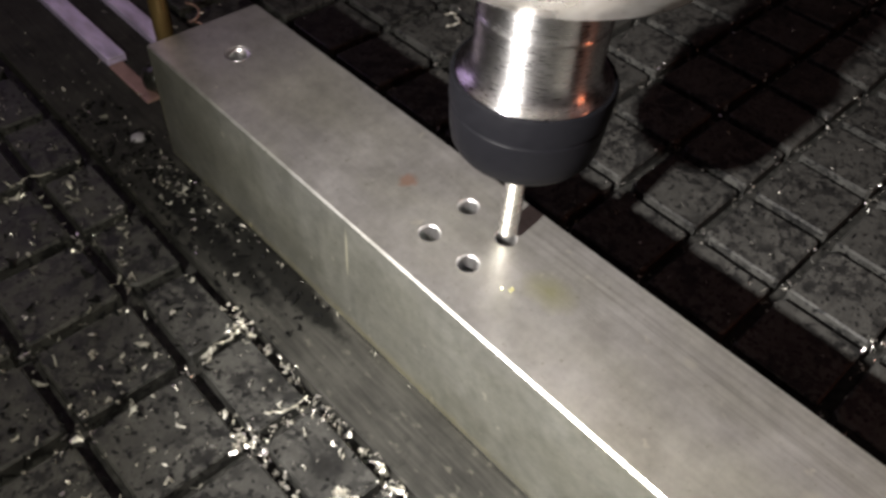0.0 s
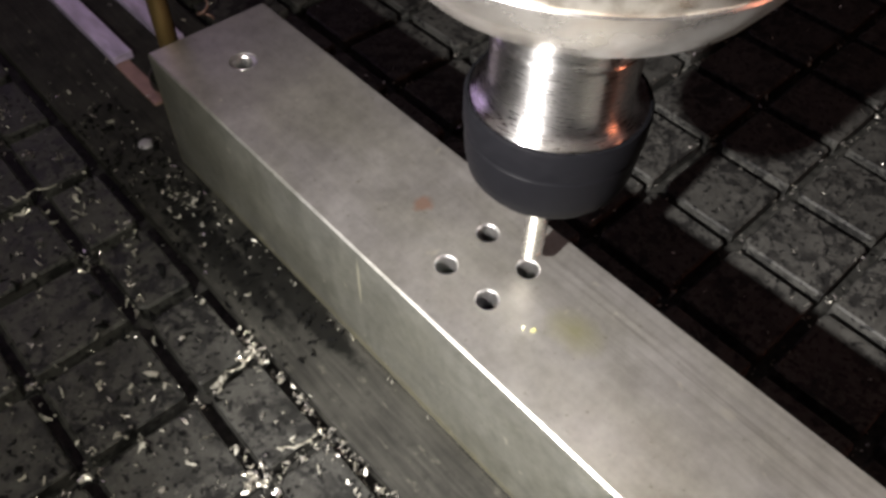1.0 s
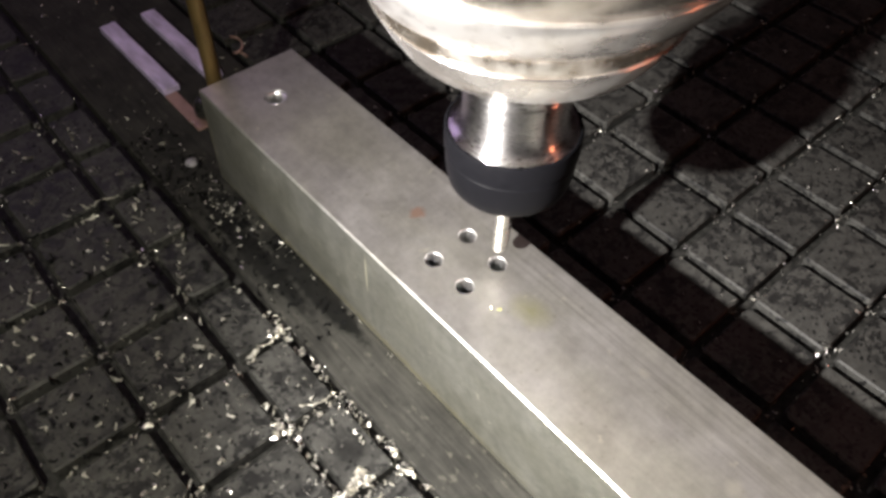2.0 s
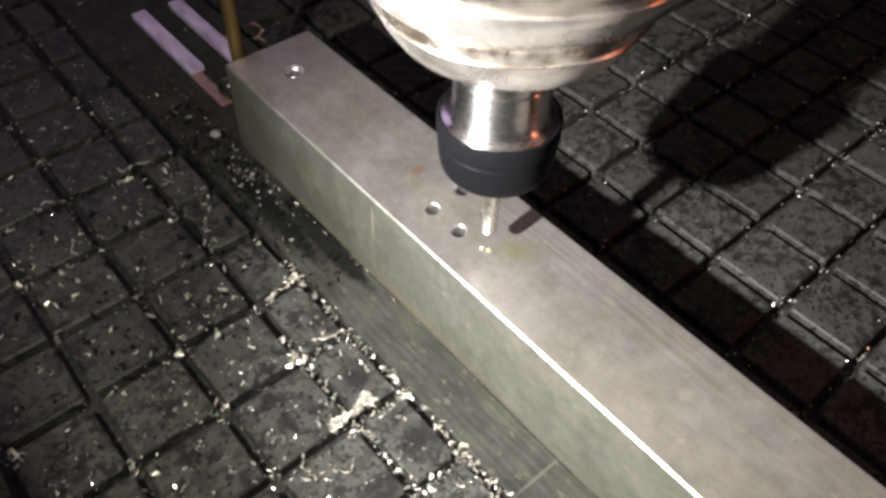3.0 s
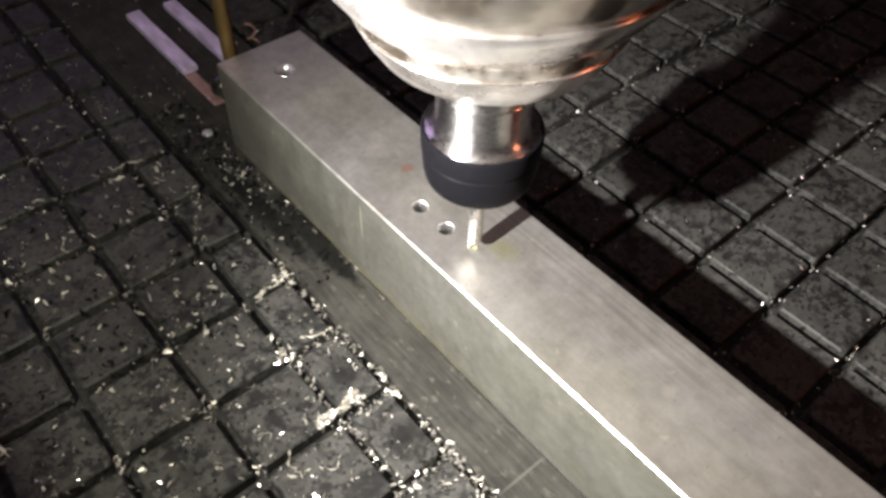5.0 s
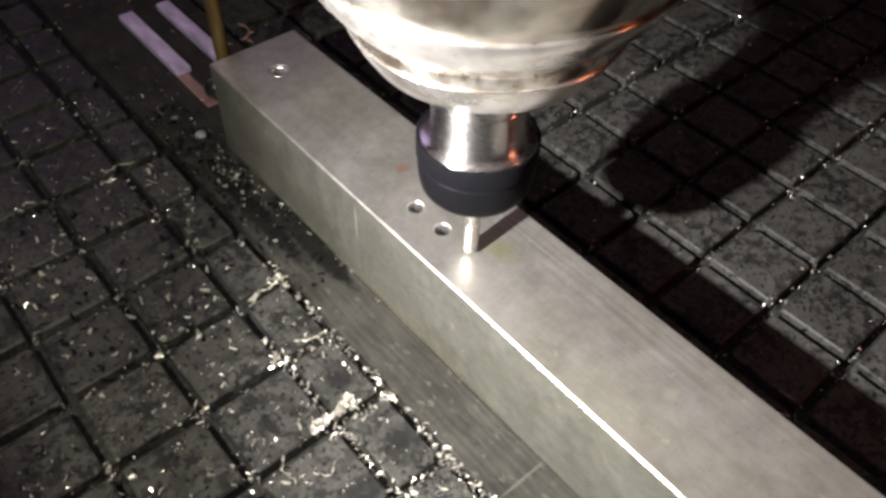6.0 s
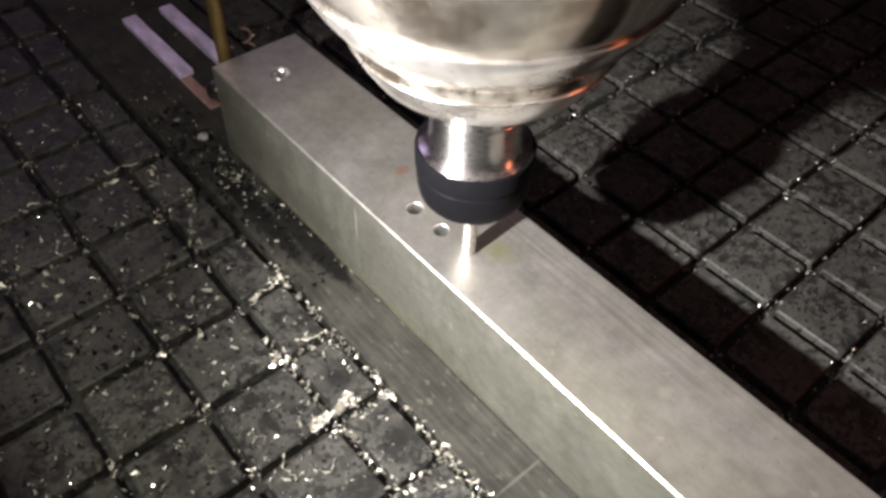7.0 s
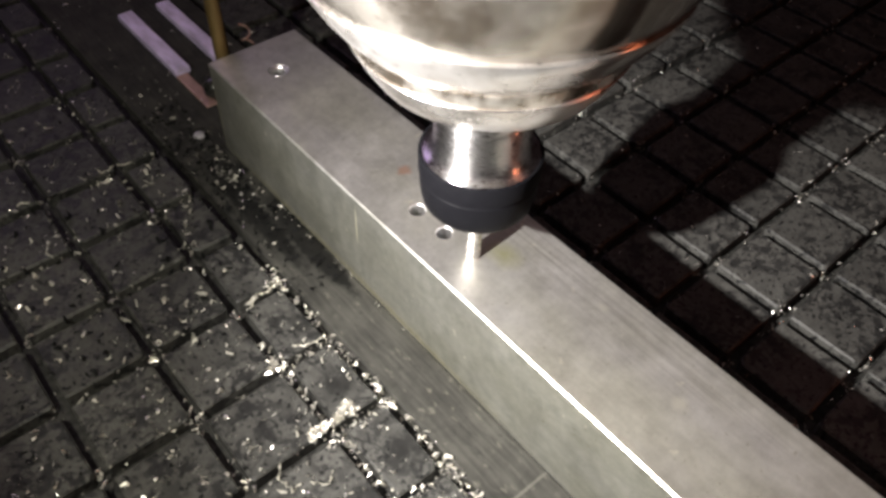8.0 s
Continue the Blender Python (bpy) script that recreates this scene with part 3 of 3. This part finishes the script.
def crumbs():
    rnd = random.Random(23)
    dark, pale = [], []
    for _ in range(420):
        x, y = rnd.gauss(-0.012, 0.011), rnd.uniform(0.03, 0.20)
        if x < -0.002:
            dark.append((x, y, 0.0004, rnd.choice((0.0014, 0.002, 0.003))))
    for _ in range(500):
        dark.append((rnd.uniform(-0.16, -0.03), rnd.uniform(-0.08, 0.25), 0.0004, rnd.choice((0.0009, 0.0013, 0.0019))))
    # larger flakes, dark and pale, on the pads beside the far half of the bar
    for _ in range(80):
        dark.append((rnd.uniform(-0.15, -0.03), rnd.uniform(0.03, 0.17), 0.0006, rnd.choice((0.0026, 0.0036, 0.0046))))
    for _ in range(46):
        dark.append((rnd.gauss(-0.010, 0.007), rnd.gauss(0.112, 0.022), 0.0006, rnd.choice((0.003, 0.004, 0.005))))
    dark = [d for d in dark if d[0] < -0.002]
    for _ in range(36):
        pale.append((rnd.uniform(-0.13, -0.032), rnd.uniform(0.02, 0.17), 0.0006, rnd.choice((0.0026, 0.0034, 0.004))))
    for _ in range(26):
        x = rnd.gauss(-0.009, 0.005)
        if x < -0.002:
            pale.append((x, rnd.gauss(0.124, 0.012), 0.0008, rnd.choice((0.0012, 0.002, 0.003))))
    for _ in range(17):
        pale.append((rnd.uniform(-0.0028, -0.0014), rnd.uniform(-0.02, 0.10), 0.0006, rnd.choice((0.0007, 0.0010, 0.0017))))
    for _ in range(120):
        pale.append((rnd.uniform(-0.13, -0.03), rnd.uniform(-0.08, 0.20), 0.0006, rnd.choice((0.0014, 0.002, 0.0026))))
    tagged(flakes("dark_crumbs", dark, M_SOOT), "black oily crumbs strewn beside the bar", "dirt", kind="stuff")
    tagged(flakes("pale_crumbs", pale, M_CRUMB), "pale yellowish chips heaped beside the bar", "metal chips", kind="stuff")


crumbs()


def clump(x, y, z, reach, count, size, seed, arms):
    rnd = random.Random(seed)
    spots = []
    for _ in range(count):
        a, f = rnd.choice(arms) + rnd.gauss(0, 0.12), rnd.random()
        spots.append((x + math.cos(a) * reach * f, y + math.sin(a) * reach * f, z + (1 - f) * 0.0018 * rnd.random(), size * rnd.uniform(0.6, 1.3)))
    ob = flakes("swarf_clump", spots)
    tagged(ob, "matted clump of bright aluminium chips on the table", "metal chips", "swarf clumps")


clump(-0.052, -0.031, 0.0003, 0.0115, 260, 0.0022, 3, (3.1, 3.2, 3.0, 0.5, 0.4, 0.0))
clump(-0.0555, 0.0085, 0.0003, 0.005, 40, 0.0022, 4, (0.3, 2.0, 3.6, 5.0))
clump(-0.0300, 0.0470, 0.0003, 0.006, 36, 0.0020, 5, (2.8, 3.2, 4.6, 1.4))


def yellow_chip():
    ob = flakes("oily_chip", [(0.0185 + dx, -0.0325 + dy, BAR_H + 0.0003, 0.0018) for dx, dy in ((-0.0004, 0.0002), (0.0004, -0.0001), (-0.0014, 0.0024))], M_YELLOW)
    tagged(ob, "small oily yellow chips lying on the bar", "metal chips")


yellow_chip()


def copper_curl():
    bm = bmesh.new()
    prev = None
    for i in range(26):
        a = i * 0.32
        c = Vector((0.0034 * math.cos(a), 0.0034 * math.sin(a) + 0.0002 * i, 0.00045 * i))
        ring = [bm.verts.new(c + Vector((0.0006 * math.cos(a) * math.cos(k), 0.0006 * math.sin(a) * math.cos(k), 0.0009 * math.sin(k)))) for k in (0.8, 2.36, 3.9, 5.5)]
        if prev:
            for k in range(4):
                bm.faces.new((prev[k], prev[(k + 1) % 4], ring[(k + 1) % 4], ring[k]))
        prev = ring
    bmesh.ops.recalc_face_normals(bm, faces=bm.faces[:])
    ob = part("copper_curl", bm, M_COPPER, smooth=True)
    ob.location = (0.0602, 0.2247, 0.0003)
    tagged(ob, "copper-coloured curl of swarf on the table behind the bar", "metal curl")


copper_curl()


def strand(points, radius=0.00035):
    """A thin curled strand of swarf along a few places."""
    rnd = random.Random(len(points) * 7)
    fine = []
    for p, q in zip(points, points[1:]):
        for k in range(5):
            f = k / 5
            fine.append(Vector((p[0] + (q[0] - p[0]) * f + rnd.gauss(0, 0.0004), p[1] + (q[1] - p[1]) * f + rnd.gauss(0, 0.0004), radius + 0.0006 + 0.0005 * math.sin(k * 1.7))))
    bm, prev = bmesh.new(), None
    for i, c in enumerate(fine):
        ahead = (fine[min(i + 1, len(fine) - 1)] - fine[max(i - 1, 0)]).normalized()
        side = ahead.cross(Vector((0, 0, 1))).normalized()
        w = radius * (1.2 + 0.8 * math.sin(i * 2.1))
        ring = [bm.verts.new(c + side * w), bm.verts.new(c + Vector((0, 0, radius))), bm.verts.new(c - side * w), bm.verts.new(c - Vector((0, 0, radius)))]
        if prev:
            for k in range(4):
                bm.faces.new((prev[k], prev[(k + 1) % 4], ring[(k + 1) % 4], ring[k]))
        prev = ring
    bmesh.ops.recalc_face_normals(bm, faces=bm.faces[:])
    ob = part("swarf_strand", bm, M_STRAND)
    tagged(ob, "thin curled strand of bright swarf on the table", "metal curl", "swarf strands")


strand([(-0.063, 0.167), (-0.055, 0.169), (-0.045, 0.165)])
strand([(-0.048, 0.041), (-0.042, 0.046), (-0.037, 0.044), (-0.031, 0.046), (-0.028, 0.049)], 0.00035)
strand([(-0.079, -0.033), (-0.083, -0.039), (-0.081, -0.046), (-0.076, -0.044)], 0.0003)
strand([(-0.045, 0.011), (-0.038, 0.007), (-0.032, 0.007)], 0.00035)
strand([(-0.074, -0.047), (-0.069, -0.052), (-0.064, -0.047)], 0.00025)
strand([(0.164, 0.145), (0.172, 0.143), (0.177, 0.152), (0.170, 0.156)], 0.0006)


def droplet():
    ob = part("coolant_drop", lathe_bm([(0.0034, 0.0), (0.0032, 0.0006), (0.0024, 0.0012), (0.0012, 0.0015), (0.0, 0.0016)], 20, 80), M_DROP)
    ob.location = (-0.0068, 0.1650, 0.0)
    tagged(ob, "pale round drop of coolant on the flat strip", "coolant drop")


droplet()


def unseen_lamp_stand():
    # Unseen stand, added to carry the light-blocking plate below.
    x, y, z = LAMP
    root = tagged(new("work_lamp"), "unseen work lamp stand, added; its plate cuts light off the left pads", "lamp")
    base = part("base", lathe_bm([(0.0, 0.0), (0.045, 0.0), (0.045, 0.008), (0.040, 0.012), (0.0, 0.012)], 40), M_HOOD, root)
    base.location = (x - 0.22, y, 0.0)
    post = part("post", lathe_bm([(0.0, 0.012), (0.006, 0.012), (0.006, z + 0.05), (0.0, z + 0.05)], 20), M_HOOD, root)
    post.location = (x - 0.22, y, 0.0)
    part("arm", box_bm(x - 0.22, x, y - 0.006, y + 0.006, z + 0.038, z + 0.050, 0.002), M_HOOD, root)
    head = part("head", lathe_bm([(0.0, 0.010), (0.014, 0.010), (0.018, 0.014), (0.018, 0.036), (0.012, 0.040), (0.0, 0.040)], 32), M_HOOD, root)
    head.location = LAMP
    # plate placed to block the lamp's light on the far left pads
    part("hood", box_bm(x - 0.050, x + 0.0103, y - 0.09, y + 0.11, z - 0.041, z - 0.038, 0.0005, 1), M_HOOD, root)
    part("hood_back", box_bm(x - 0.053, x - 0.0505, y - 0.09, y + 0.11, z - 0.041, z + 0.045, 0.0005, 1), M_HOOD, root)


unseen_lamp_stand()


# ---- what moves ----
def motions():
    A, B = (0.0335, -0.0163), (0.0174, -0.0325)
    rows = [(0.0, A, 0.0947), (0.5, A, 0.0963), (1.0, A, 0.0984), (1.5, A, 0.0998), (2.0, A, 0.1010), (2.2, A, 0.1022),
            (3.1, B, 0.1046), (3.3, B, 0.1040), (3.5, B, 0.1032), (4.0, B, 0.1016), (4.5, B, 0.1000), (4.7, B, 0.0993), (5.8, B, 0.0946),
            (6.0, B, 0.0938), (6.5, B, 0.0920), (7.0, B, 0.0902), (7.5, B, 0.0890), (8.0, B, 0.0872)]
    walk(spindle, [(t, pose(x, y, z)) for t, (x, y), z in rows])


motions()
